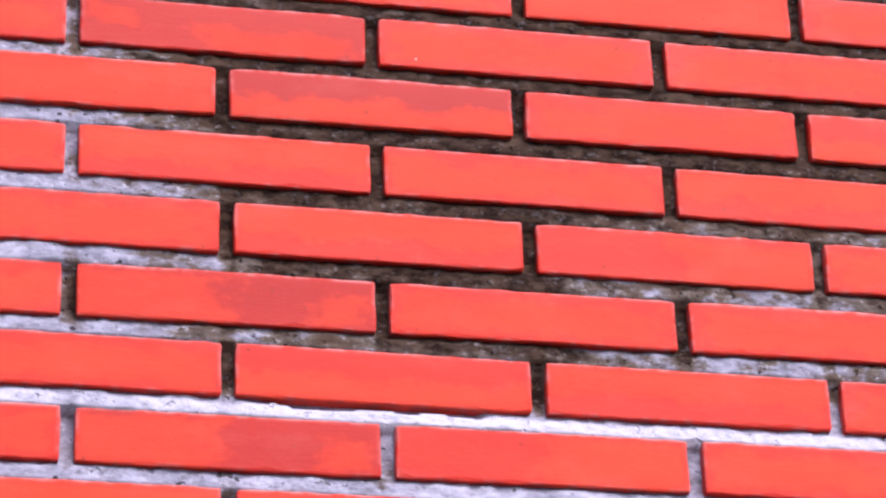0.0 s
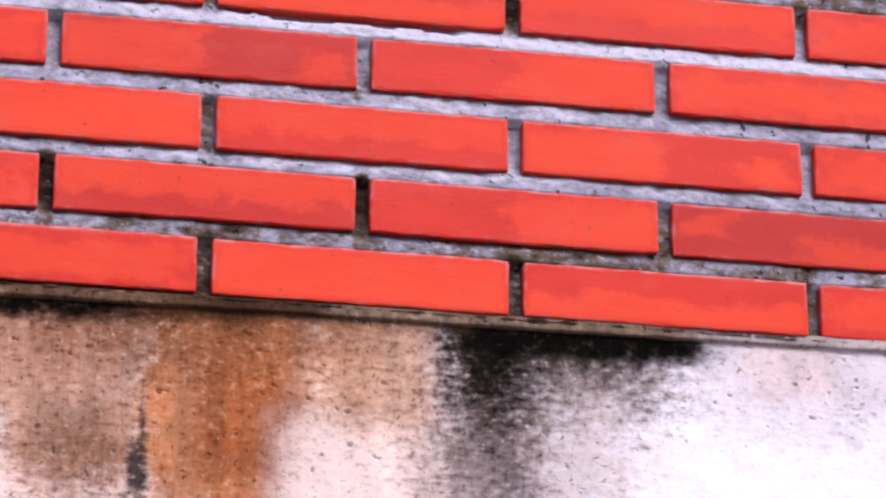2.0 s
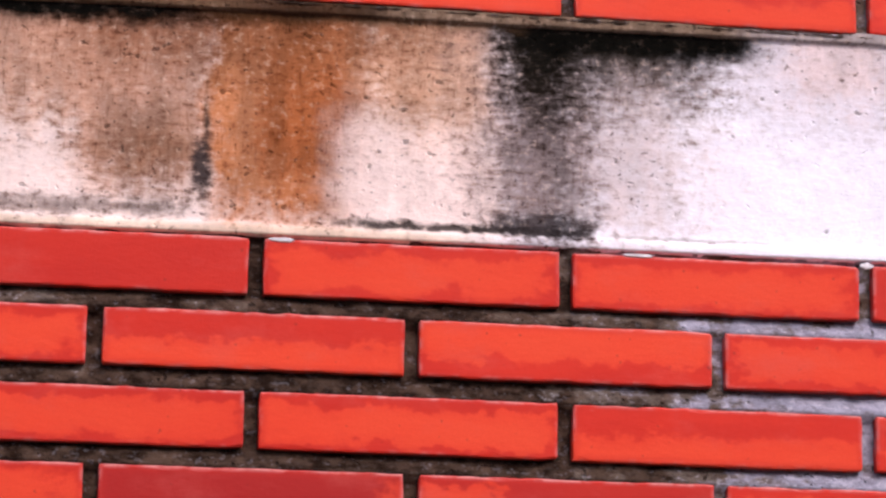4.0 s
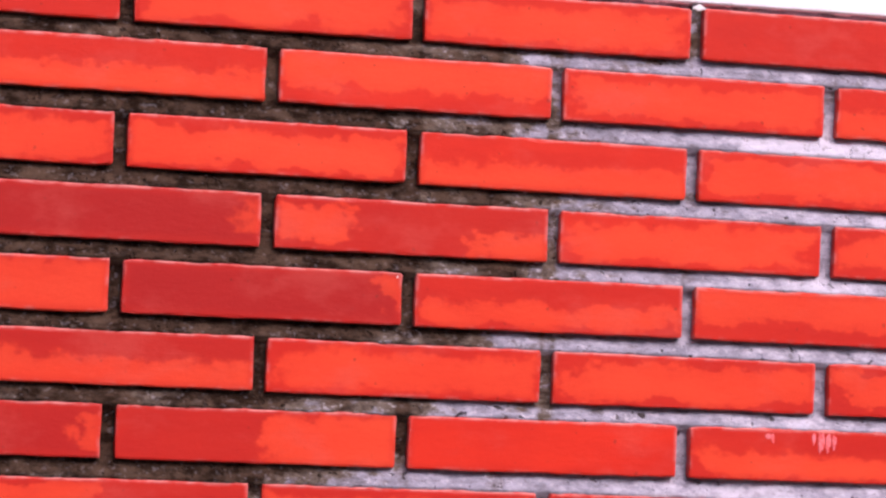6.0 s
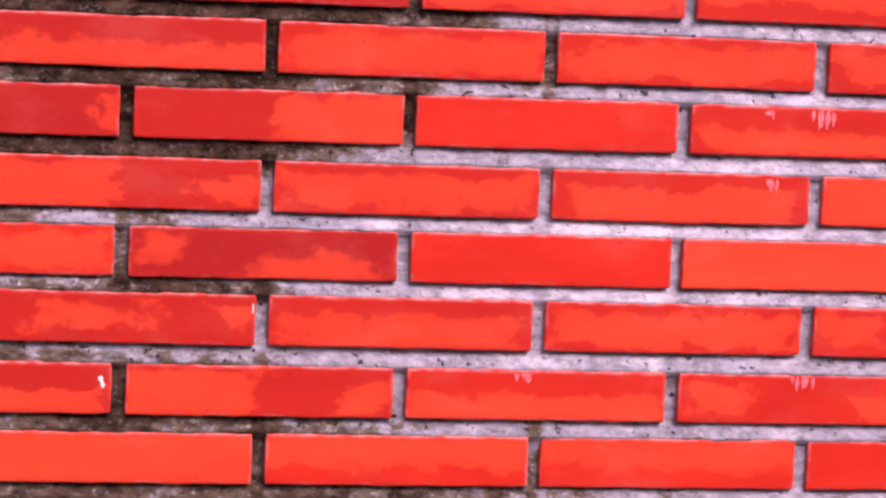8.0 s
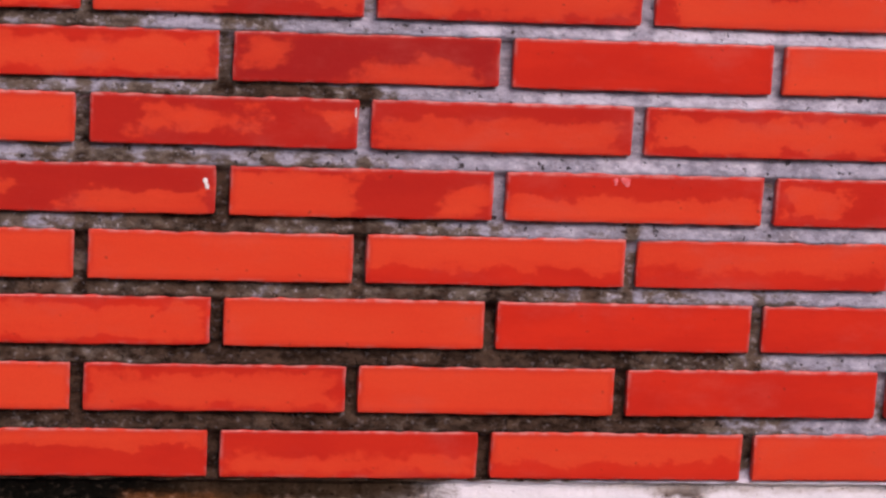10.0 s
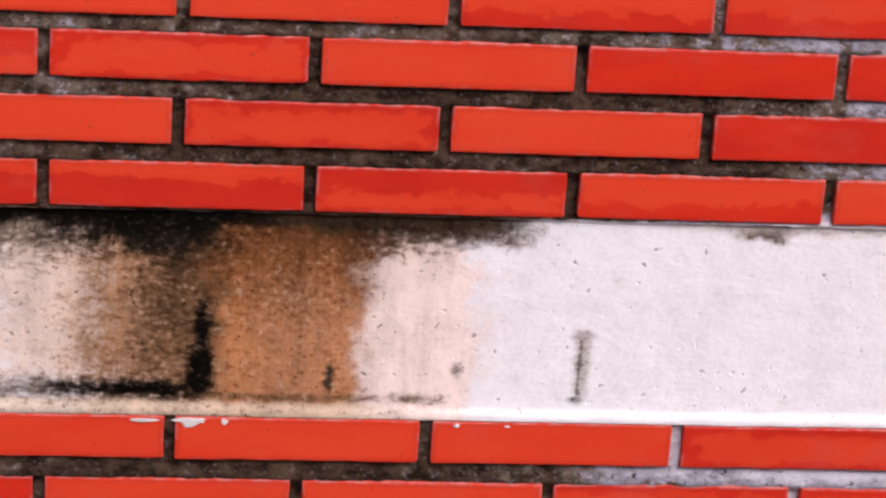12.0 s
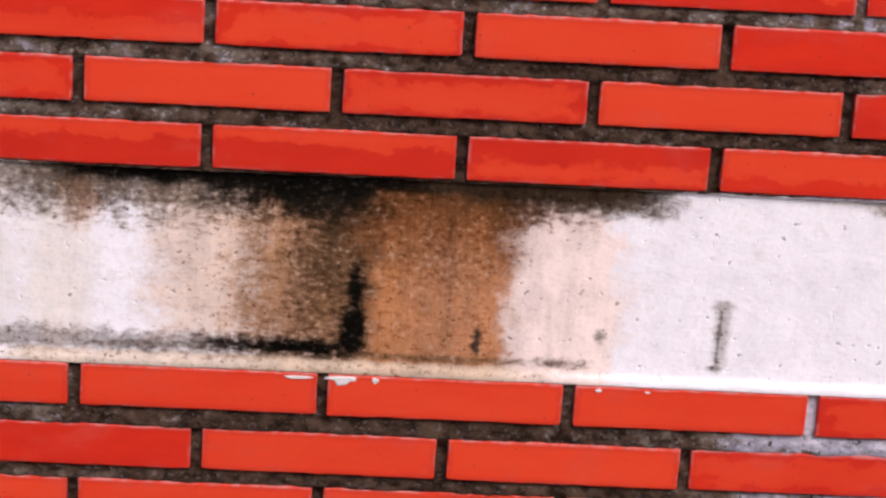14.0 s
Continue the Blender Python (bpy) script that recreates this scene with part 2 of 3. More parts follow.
class Plaster(Nodes):
    """Painted cement render with its own stains and some painted shade, laid on one after another."""

    def prime(self):
        p = self.place()
        self.p = p
        self.big = self.noise(self.v("MULTIPLY", p, (22.0, 22.0, 14.0)), 1.0, 5.0, 0.6)
        self.mid = self.noise(self.v("MULTIPLY", p, (75.0, 75.0, 62.0)), 1.0, 5.0, 0.6)
        self.fine = self.noise(self.v("MULTIPLY", p, (300.0, 300.0, 420.0)), 1.0, 4.0, 0.7)
        self.trowel = self.noise(self.v("MULTIPLY", p, (60.0, 60.0, 210.0)), 1.0, 5.0, 0.6)
        self.mottle = self.noise(self.v("MULTIPLY", p, (135.0, 135.0, 185.0)), 1.0, 4.0, 0.6)
        self.upright = self.noise(self.v("MULTIPLY", p, (330.0, 330.0, 60.0)), 1.0, 4.0, 0.65)
        self.x, _, self.z = self.xyz(p)
        self.wob = self.m("SUBTRACT", self.noise(p, 28.0, 4.0, 0.6), 0.5)
        self.wob2 = self.m("SUBTRACT", self.noise(p, 33.0, 4.0, 0.6), 0.5)
        self.run = self.m("SUBTRACT", self.noise(self.v("MULTIPLY", p, (80.0, 80.0, 7.0)), 1.0, 4.0, 0.6), 0.5)
        rough = self.m("ADD", self.m("ADD", self.mid, self.trowel), self.mottle)
        self.speck = self.m("MULTIPLY", self.m("SUBTRACT", rough, 1.5), 1.5)
        self.col = self.mix(self.step(self.big, 0.35, 0.7), (0.90, 0.855, 0.96), (0.84, 0.795, 0.90))
        self.col = self.mix(self.step(self.mid, 0.56, 0.72, 0.0, 0.28), self.col, (0.66, 0.59, 0.62))
        return self

    def stain_shade(self, x0, x1, z0, z1, sx, sz, colour, strength, rag=0.9, bend=1.0):
        """A soft patch (stains, in places painted shade) over x0..x1, z0..z1 with soft reaches sx, sz, its edge bent
        and broken by the trowelled ground.
        """
        wx = self.m("ADD", self.x, self.m("MULTIPLY", self.wob, 0.060 * bend))
        wz = self.m("ADD", self.z, self.m("MULTIPLY", self.wob2, 0.045 * bend))
        a = self.m("MULTIPLY", self.step(wx, x0 - sx, x0 + sx), self.step(wx, x1 + sx, x1 - sx))
        b = self.m("MULTIPLY", self.step(wz, z0 - sz, z0 + sz), self.step(wz, z1 + sz, z1 - sz))
        box = self.m("MULTIPLY", a, b)
        field = self.m("ADD", box, self.m("MULTIPLY", self.speck, rag * 0.34))
        fac = self.m("MULTIPLY", self.step(box, 0.0, 0.22), self.step(field, 0.06, 0.94, 0.0, strength))
        paler = tuple(min(1.0, c * (1.30 - 0.20 * max(colour))) for c in colour)
        deeper = tuple(c * (0.66 + 0.28 * max(colour)) for c in colour)
        tone = self.m("ADD", self.big, self.m("ADD", self.m("MULTIPLY", self.run, 0.45), self.m("MULTIPLY", self.speck, 0.16)))
        tint = self.mix(self.step(tone, 0.34, 0.66), deeper, paler)
        self.col = self.mix(fac, self.col, tint)

    def lum(self):
        """How pale the ground is so far."""
        n = self.node("RGBToBW")
        self.put(n.inputs[0], self.col)
        return n.outputs[0]

    def finish(self):
        """Crumbs and hairs of dirt in the hollows, pale rubbed high spots, sparse pits."""
        soiled = self.step(self.lum(), 0.80, 0.45, 0.16, 1.0)
        lit = self.m("MULTIPLY", soiled, self.step(self.lum(), 0.02, 0.16, 0.12, 1.0))
        self.col = self.mix(self.m("MULTIPLY", self.step(self.mottle, 0.52, 0.70, 0.0, 0.62), soiled), self.col, (0.34, 0.24, 0.20), "MULTIPLY")
        self.col = self.mix(self.m("MULTIPLY", self.step(self.mottle, 0.46, 0.30, 0.0, 0.26), lit), self.col, (0.84, 0.60, 0.48))
        self.col = self.mix(self.m("MULTIPLY", self.step(self.trowel, 0.54, 0.70, 0.0, 0.45), soiled), self.col, (0.42, 0.31, 0.26), "MULTIPLY")
        self.col = self.mix(self.m("MULTIPLY", self.step(self.upright, 0.54, 0.68, 0.0, 0.45), self.step(self.lum(), 0.62, 0.30)), self.col, (0.36, 0.25, 0.19), "MULTIPLY")
        crumb = self.noise(self.v("MULTIPLY", self.p, (150.0, 150.0, 210.0)), 1.0, 2.0, 0.5)
        self.col = self.mix(self.m("MULTIPLY", self.step(crumb, 0.64, 0.70, 0.0, 0.70), self.step(self.lum(), 0.82, 0.55, 0.0, 1.0)), self.col, (0.16, 0.11, 0.10), "MULTIPLY")
        pit = self.noise(self.p, 118.0, 1.0, 0.4)
        self.col = self.mix(self.step(pit, 0.745, 0.78, 0.0, 0.60), self.col, (0.16, 0.14, 0.14), "MULTIPLY")
        self.col = self.mix(self.step(self.fine, 0.60, 0.75, 0.0, 0.22), self.col, (0.35, 0.28, 0.26), "MULTIPLY")
        self.colour(self.col)
        relief = self.m("ADD", self.m("ADD", self.m("MULTIPLY", self.trowel, 0.45), self.mottle), self.m("MULTIPLY", self.fine, 0.35))
        self.bump(self.m("ADD", relief, self.m("MULTIPLY", self.step(pit, 0.70, 0.76), -1.2)), 0.0010, 0.8)
        return self.mat


BLACK, SOOT = (0.0035, 0.003, 0.0025), (0.022, 0.016, 0.013)


def upper_plaster():
    n = Plaster("stained_render_rust", 0.95, 0.03).prime()
    n.stain_shade(-1.6, 0.20, -0.02, 0.30, 0.06, 0.05, (0.82, 0.62, 0.56), 0.80, 0.9, 0.8)
    # greyish mottling, with the soft shade beneath the overhang painted in
    n.stain_shade(0.38, 1.60, 0.160, 0.30, 0.06, 0.07, (0.60, 0.51, 0.56), 0.66, 1.2, 0.9)
    n.stain_shade(0.44, 0.52, 0.185, 0.30, 0.03, 0.03, (0.66, 0.46, 0.42), 0.45, 1.0, 1.0)
    n.stain_shade(-1.6, -0.10, 0.135, 0.30, 0.05, 0.06, (0.55, 0.32, 0.23), 0.88, 1.2, 0.8)
    n.stain_shade(-0.15, -0.03, 0.085, 0.30, 0.03, 0.05, (0.50, 0.28, 0.205), 0.92, 1.1, 0.5)
    n.stain_shade(-0.13, -0.045, 0.085, 0.15, 0.045, 0.045, (0.22, 0.10, 0.055), 0.80, 1.0, 1.0)
    n.stain_shade(-0.24, -0.05, 0.15, 0.30, 0.06, 0.07, (0.36, 0.185, 0.125), 0.66, 1.5, 1.0)
    n.stain_shade(-0.04, 0.085, 0.056, 0.30, 0.018, 0.05, (0.46, 0.170, 0.068), 0.95, 0.9, 0.7)
    n.stain_shade(0.0, 0.085, 0.085, 0.21, 0.03, 0.05, (0.30, 0.085, 0.026), 0.85, 1.0, 1.2)
    n.stain_shade(0.01, 0.06, 0.19, 0.30, 0.03, 0.03, (0.25, 0.08, 0.025), 0.70, 0.9, 1.0)
    n.stain_shade(0.06, 0.20, 0.045, 0.16, 0.03, 0.04, (0.86, 0.67, 0.64), 0.85, 0.7, 0.6)
    n.stain_shade(0.08, 0.195, 0.14, 0.30, 0.04, 0.06, (0.56, 0.31, 0.20), 0.92, 1.0, 0.9)
    n.stain_shade(-0.16, 0.16, 0.185, 0.30, 0.08, 0.065, (0.22, 0.080, 0.036), 0.70, 1.4, 0.8)
    n.stain_shade(0.24, 0.36, 0.04, 0.22, 0.10, 0.07, (0.78, 0.64, 0.65), 0.66, 1.4, 1.2)
    n.stain_shade(0.19, 0.272, 0.05, 0.21, 0.040, 0.06, (0.10, 0.072, 0.074), 0.86, 1.4, 0.9)
    n.stain_shade(0.16, 0.345, 0.06, 0.30, 0.06, 0.05, (0.30, 0.21, 0.20), 0.34, 1.6, 1.0)
    n.stain_shade(0.18, 0.390, 0.165, 0.30, 0.06, 0.05, (0.20, 0.150, 0.140), 0.72, 1.3, 0.9)
    n.stain_shade(0.195, 0.265, 0.145, 0.30, 0.032, 0.09, (0.014, 0.010, 0.008), 1.0, 1.5, 0.8)
    n.stain_shade(0.215, 0.365, 0.192, 0.30, 0.05, 0.036, (0.030, 0.023, 0.019), 0.95, 1.0, 0.8)
    n.stain_shade(0.20, 0.415, 0.212, 0.30, 0.035, 0.012, BLACK, 1.0, 0.45, 0.4)
    n.stain_shade(0.205, 0.262, 0.190, 0.30, 0.03, 0.05, BLACK, 1.0, 1.5, 0.8)
    n.stain_shade(0.21, 0.400, 0.218, 0.30, 0.04, 0.012, BLACK, 1.0, 1.0, 0.5)
    n.stain_shade(-0.9, -0.03, 0.218, 0.30, 0.05, 0.014, BLACK, 1.0, 0.7, 0.6)
    n.stain_shade(-0.05, 0.06, 0.223, 0.30, 0.03, 0.011, (0.05, 0.022, 0.010), 0.95, 0.7, 0.4)
    n.stain_shade(0.04, 0.21, 0.228, 0.30, 0.03, 0.008, (0.12, 0.065, 0.035), 0.85, 0.7, 0.3)
    n.stain_shade(-0.0440, -0.0405, 0.115, 0.165, 0.003, 0.03, (0.02, 0.014, 0.012), 0.85, 1.9, 0.08)
    n.stain_shade(-0.053, -0.038, 0.078, 0.128, 0.008, 0.02, (0.035, 0.028, 0.030), 0.95, 2.2, 0.2)
    n.stain_shade(0.06, 0.275, 0.0575, 0.0650, 0.04, 0.0045, (0.012, 0.010, 0.009), 0.92, 2.2, 0.20)
    n.stain_shade(0.19, 0.275, 0.0570, 0.0760, 0.03, 0.0080, (0.03, 0.024, 0.026), 0.85, 1.5, 0.3)
    n.stain_shade(0.28, 0.42, 0.0585, 0.0615, 0.03, 0.002, (0.30, 0.26, 0.26), 0.60, 1.2, 0.08)
    n.stain_shade(-0.40, 0.16, 0.040, 0.0560, 0.05, 0.006, (0.72, 0.54, 0.42), 0.75, 1.0, 0.2)
    n.stain_shade(-0.25, -0.05, 0.060, 0.074, 0.04, 0.010, (0.20, 0.15, 0.14), 0.85, 1.6, 0.4)
    # the thin ledge under the bricks
    n.stain_shade(-1.60, 0.00, 0.2325, 0.30, 0.04, 0.0015, (0.15, 0.085, 0.052), 0.90, 0.6, 0.05)
    n.stain_shade(-0.02, 0.12, 0.2325, 0.30, 0.04, 0.0015, (0.06, 0.030, 0.018), 0.90, 0.6, 0.05)
    n.stain_shade(0.10, 0.42, 0.2325, 0.30, 0.04, 0.0015, (0.21, 0.140, 0.100), 0.90, 0.6, 0.05)
    n.stain_shade(0.40, 1.60, 0.2325, 0.30, 0.04, 0.0015, (0.40, 0.330, 0.330), 0.90, 0.6, 0.05)
    return n.finish()


def lower_plaster():
    n = Plaster("stained_render_soot", 0.95, 0.03).prime()
    n.stain_shade(-1.6, -0.44, -1.0662, -0.80, 0.05, 0.05, (0.72, 0.64, 0.60), 0.50, 1.0, 1.0)
    n.stain_shade(-0.42, -0.36, -1.0662, -0.80, 0.03, 0.05, (0.74, 0.64, 0.58), 0.50, 1.0, 1.0)
    n.stain_shade(-0.30, -0.16, -1.0559, -0.80, 0.05, 0.06, (0.68, 0.50, 0.42), 0.78, 1.2, 0.8)
    n.stain_shade(-0.44, -0.19, -0.9071, -0.80, 0.07, 0.045, (0.20, 0.145, 0.11), 0.88, 1.5, 0.8)
    n.stain_shade(-0.385, -0.35, -0.9276, -0.8609, 0.03, 0.03, (0.52, 0.23, 0.11), 0.65, 1.0, 1.0)
    n.stain_shade(-0.15, -0.04, -1.0867, -0.80, 0.06, 0.05, (0.34, 0.18, 0.095), 0.95, 0.6, 0.5)
    n.stain_shade(-0.215, -0.10, -1.0867, -0.80, 0.055, 0.06, (0.38, 0.180, 0.085), 0.90, 1.3, 1.2)
    n.stain_shade(-0.50, -0.20, -0.9080, -0.80, 0.08, 0.040, (0.11, 0.080, 0.064), 0.78, 1.4, 0.8)
    n.stain_shade(-0.50, -0.12, -1.0640, -1.0400, 0.08, 0.014, (0.13, 0.10, 0.09), 0.62, 1.6, 0.4)
    n.stain_shade(-0.150, -0.05, -1.0251, -0.80, 0.065, 0.10, (0.115, 0.060, 0.030), 0.84, 1.9, 0.7)
    n.stain_shade(-0.15, -0.085, -1.0700, -0.80, 0.075, 0.08, (0.060, 0.034, 0.020), 0.66, 1.6, 0.9)
    n.stain_shade(0.03, 0.160, -1.0867, -0.8814, 0.020, 0.02, (0.83, 0.65, 0.63), 0.92, 0.5, 1.1)
    n.stain_shade(-0.082, 0.060, -1.0867, -0.80, 0.022, 0.03, (0.43, 0.18, 0.082), 0.97, 0.8, 1.1)
    n.stain_shade(-0.05, 0.055, -0.9174, -0.80, 0.05, 0.045, (0.15, 0.058, 0.020), 0.80, 0.9, 1.0)
    n.stain_shade(-0.10, 0.10, -0.9482, -0.80, 0.05, 0.085, (0.18, 0.066, 0.024), 0.88, 1.4, 0.8)
    n.stain_shade(-0.26, -0.07, -0.9030, -0.80, 0.06, 0.026, BLACK, 1.0, 0.8, 1.0)
    n.stain_shade(-0.21, -0.08, -0.9122, -0.80, 0.05, 0.035, (0.012, 0.009, 0.007), 0.92, 1.3, 1.0)
    n.stain_shade(-0.40, 0.10, -0.8800, -0.80, 0.06, 0.010, BLACK, 1.0, 0.8, 0.6)
    n.stain_shade(-0.24, -0.085, -0.8886, -0.80, 0.06, 0.024, BLACK, 1.0, 1.4, 1.0)
    n.stain_shade(-0.34, 0.06, -0.8712, -0.80, 0.08, 0.010, BLACK, 1.0, 1.0, 0.6)
    n.stain_shade(-0.04, 0.150, -0.8960, -0.80, 0.05, 0.034, (0.055, 0.026, 0.012), 0.95, 1.2, 0.8)
    n.stain_shade(-0.10, 0.170, -0.8760, -0.80, 0.05, 0.012, BLACK, 0.9, 1.2, 0.7)
    n.stain_shade(0.08, 0.215, -0.8920, -0.80, 0.04, 0.014, (0.075, 0.050, 0.036), 0.92, 1.0, 0.6)
    # where newer plaster was drawn over the stains
    n.stain_shade(0.060, 0.170, -1.0900, -0.9130, 0.030, 0.006, (0.84, 0.68, 0.68), 0.92, 0.6, 1.3)
    n.stain_shade(-0.03, 0.195, -0.8820, -0.80, 0.035, 0.011, (0.032, 0.019, 0.012), 0.95, 0.6, 0.6)
    n.stain_shade(-0.104, -0.086, -1.0457, -0.9553, 0.010, 0.020, BLACK, 1.0, 1.4, 0.25)
    n.stain_shade(-0.112, -0.088, -1.0611, -1.0046, 0.010, 0.022, BLACK, 1.0, 1.3, 0.25)
    n.stain_shade(-0.20, -0.088, -1.0600, -1.0416, 0.05, 0.010, BLACK, 1.0, 1.5, 0.35)
    n.stain_shade(-0.26, -0.18, -1.0580, -1.0436, 0.03, 0.012, BLACK, 1.0, 1.7, 0.3)
    n.stain_shade(-0.37, -0.24, -1.0580, -1.0498, 0.05, 0.005, (0.12, 0.09, 0.08), 0.65, 1.9, 0.2)
    n.stain_shade(0.268, 0.282, -1.0508, -0.9841, 0.009, 0.014, (0.46, 0.41, 0.43), 0.75, 0.8, 0.10)
    n.stain_shade(0.264, 0.286, -0.9923, -0.9800, 0.009, 0.008, (0.40, 0.35, 0.37), 0.75, 0.9, 0.10)
    n.stain_shade(0.271, 0.274, -1.0539, -0.9892, 0.0025, 0.008, (0.10, 0.08, 0.08), 0.75, 2.2, 0.08)
    n.stain_shade(0.266, 0.277, -1.0590, -1.0488, 0.008, 0.006, (0.03, 0.025, 0.025), 0.90, 2.2, 0.08)
    n.stain_shade(0.023, 0.032, -1.0480, -1.0190, 0.005, 0.010, SOOT, 0.95, 1.6, 0.15)
    n.stain_shade(0.147, 0.157, -1.0320, -1.0190, 0.006, 0.008, (0.14, 0.11, 0.10), 0.85, 2.0, 0.2)
    n.stain_shade(0.095, 0.135, -1.0590, -1.0508, 0.03, 0.005, (0.15, 0.10, 0.08), 0.90, 1.8, 0.15)
    n.stain_shade(-0.09, 0.08, -1.0600, -1.0529, 0.04, 0.006, (0.16, 0.085, 0.045), 0.85, 1.5, 0.2)
    n.stain_shade(0.420, 0.465, -0.8820, -0.80, 0.020, 0.008, (0.11, 0.07, 0.05), 0.92, 1.1, 0.5)
    # shade of the bricks above, painted grey along the head
    n.stain_shade(0.35, 0.70, -0.8732, -0.80, 0.06, 0.008, (0.48, 0.42, 0.42), 0.70, 1.0, 0.3)
    n.stain_shade(-0.45, 0.09, -1.1278, -1.0621, 0.06, 0.0045, (0.56, 0.44, 0.36), 0.80, 0.9, 0.3)
    return n.finish()


def plain_material(name, a, b, scale, roughness, relief):
    n = Nodes(name, roughness, 0.25)
    p = n.place()
    big, fine = n.noise(p, scale, 5.0, 0.6), n.noise(p, scale * 22, 4.0, 0.7)
    col = n.mix(n.step(big, 0.3, 0.7), a, b)
    n.colour(n.mix(n.step(fine, 0.5, 0.75, 0.0, 0.4), col, tuple(0.5 * c for c in a)))
    n.bump(fine, relief, 0.8)
    return n.mat


CLAY, FAR_CLAY, MORTAR = brick_material(), far_brick_material(), mortar_material()
RUST_RENDER, SOOT_RENDER = upper_plaster(), lower_plaster()
DARK_BLOCKER = plain_material("dark_reflection_blocker", (0.075, 0.07, 0.062), (0.05, 0.047, 0.042), 2.0, 0.9, 0.003)
PAVING = plain_material("worn_concrete_ground", (0.20, 0.19, 0.18), (0.13, 0.125, 0.12), 1.3, 0.9, 0.003)
PALE_RUN = plain_material("thin_lime_run", (0.80, 0.21, 0.25), (0.77, 0.10, 0.10), 260.0, 0.7, 0.0002)
LIME = plain_material("lime_white", (0.80, 0.76, 0.80), (0.68, 0.62, 0.66), 90.0, 0.85, 0.0004)

# ---------------------------------------------------------------- the wall's measures
PITCH, COURSE = 0.25, 0.06140
A_BASE, B_BASE, C_BASE = 0.2436, 0.0, -1.1250
GROUND, WALL_TOP, WALL_W, WALL_E = -1.78, 1.62, -3.0, 3.25
# each course: shift along the wall, rise, and slope, in millimetres
A_COURSES = [(1.3, -1.0, -5.0), (1.3, -1.6, -4.6), (1.1, -2.2, -1.9), (2.3, -1.7, 0.0), (1.0, -1.6, -1.7), (0.1, -0.7, 1.2),
             (-1.2, 1.3, 1.1), (-1.4, 2.1, 0.1), (-4.4, 3.5, 1.2), (-3.2, 1.9, 2.9)]
B_COURSES = [(-0.2, -1.7, -2.6), (0.4, -0.7, -2.7), (-0.3, -2.0, -3.5), (1.6, -1.7, -2.8), (0.5, -1.0, -0.9), (-0.1, -0.3, -2.7),
             (0.0, 0.6, 0.3), (0.9, -0.2, 0.0), (-0.9, 1.2, 0.4), (-0.5, 3.0, -0.6), (0.4, 1.1, -0.1), (0.5, 1.4, 0.3), (-0.6,
             1.8, 0.2), (-0.6, -0.0, 0.5), (0.3, -1.5, 1.3)]
C_COURSES = [(0.2, 2.9, -0.6), (0.4, -1.8, 0.3), (1.1, -1.1, 0.2)]


class Course:
    def __init__(self, section, number, z, odd, lay):
        self.section, self.number, self.z, self.odd = section, number, z, odd
        self.dx, self.rise, self.slope = (v / 1000 for v in lay)

    def bottom(self, x):
        """The height of the bricks' lower edge at x."""
        return self.z + self.rise + self.slope * (np.clip(x, -0.8, 1.2) - 0.25)


courses = []
for k in range(1, 24):
    lay = A_COURSES[k - 1] if k <= len(A_COURSES) else (0, 0, 1.0)
    courses.append(Course("A", k, A_BASE + (k - 1) * COURSE, k % 2 == 1, lay))
for k in range(1, 16):
    courses.append(Course("B", k, B_BASE - (k - 1) * COURSE, k % 2 == 1, B_COURSES[k - 1]))
for k in range(1, 12):
    lay = C_COURSES[k - 1] if k <= len(C_COURSES) else (0, 0, 0.3)
    courses.append(Course("C", k, C_BASE - (k - 1) * COURSE, k % 2 == 0, lay))


def mesh_object(name, verts, faces, material, parent=None, label="", smooth=False):
    me = bpy.data.meshes.new(name)
    me.from_pydata(verts, [], faces)
    me.materials.append(material)
    if smooth:
        me.shade_smooth()
    ob = new(name, me)
    if parent:
        ob.parent = parent
    if label:
        tagged(ob, label)
    return ob


def part(name, bm, material, parent=None, label=""):
    me = bpy.data.meshes.new(name)
    bm.to_mesh(me)
    bm.free()
    me.materials.append(material)
    ob = new(name, me)
    if parent:
        ob.parent = parent
    if label:
        tagged(ob, label)
    return ob


def box_bm(x0, x1, y0, y1, z0, z1):
    bm = bmesh.new()
    bmesh.ops.create_cube(bm, size=1.0)
    for v in bm.verts:
        v.co = Vector(((x0 + x1) / 2 + v.co.x * (x1 - x0), (y0 + y1) / 2 + v.co.y * (y1 - y0), (z0 + z1) / 2 + v.co.z * (z1 - z0)))
    return bm


# ---------------------------------------------------------------- ground, wall body and an unseen reflection blocker
g = 400.0
ground = part("ground", box_bm(-g, g, -g, g, GROUND - 0.3, GROUND), PAVING)
tagged(ground, "grey worn concrete ground before the brick wall", "ground", kind="structure")

wall = part("wall_north", box_bm(WALL_W, WALL_E, 0.012, 0.24, GROUND, WALL_TOP), MORTAR)
tagged(wall, "red brick wall with weathered grey mortar joints and two stained plaster bands", "wall", kind="structure")

# unseen wall, added to darken what the brick faces reflect
reflection_blocker = part("blocker_south", box_bm(-9.0, 9.0, -7.3, -7.0, GROUND, 1.9), DARK_BLOCKER)
tagged(reflection_blocker, "unseen dark wall added opposite to darken reflections in the bricks", "wall", kind="structure")


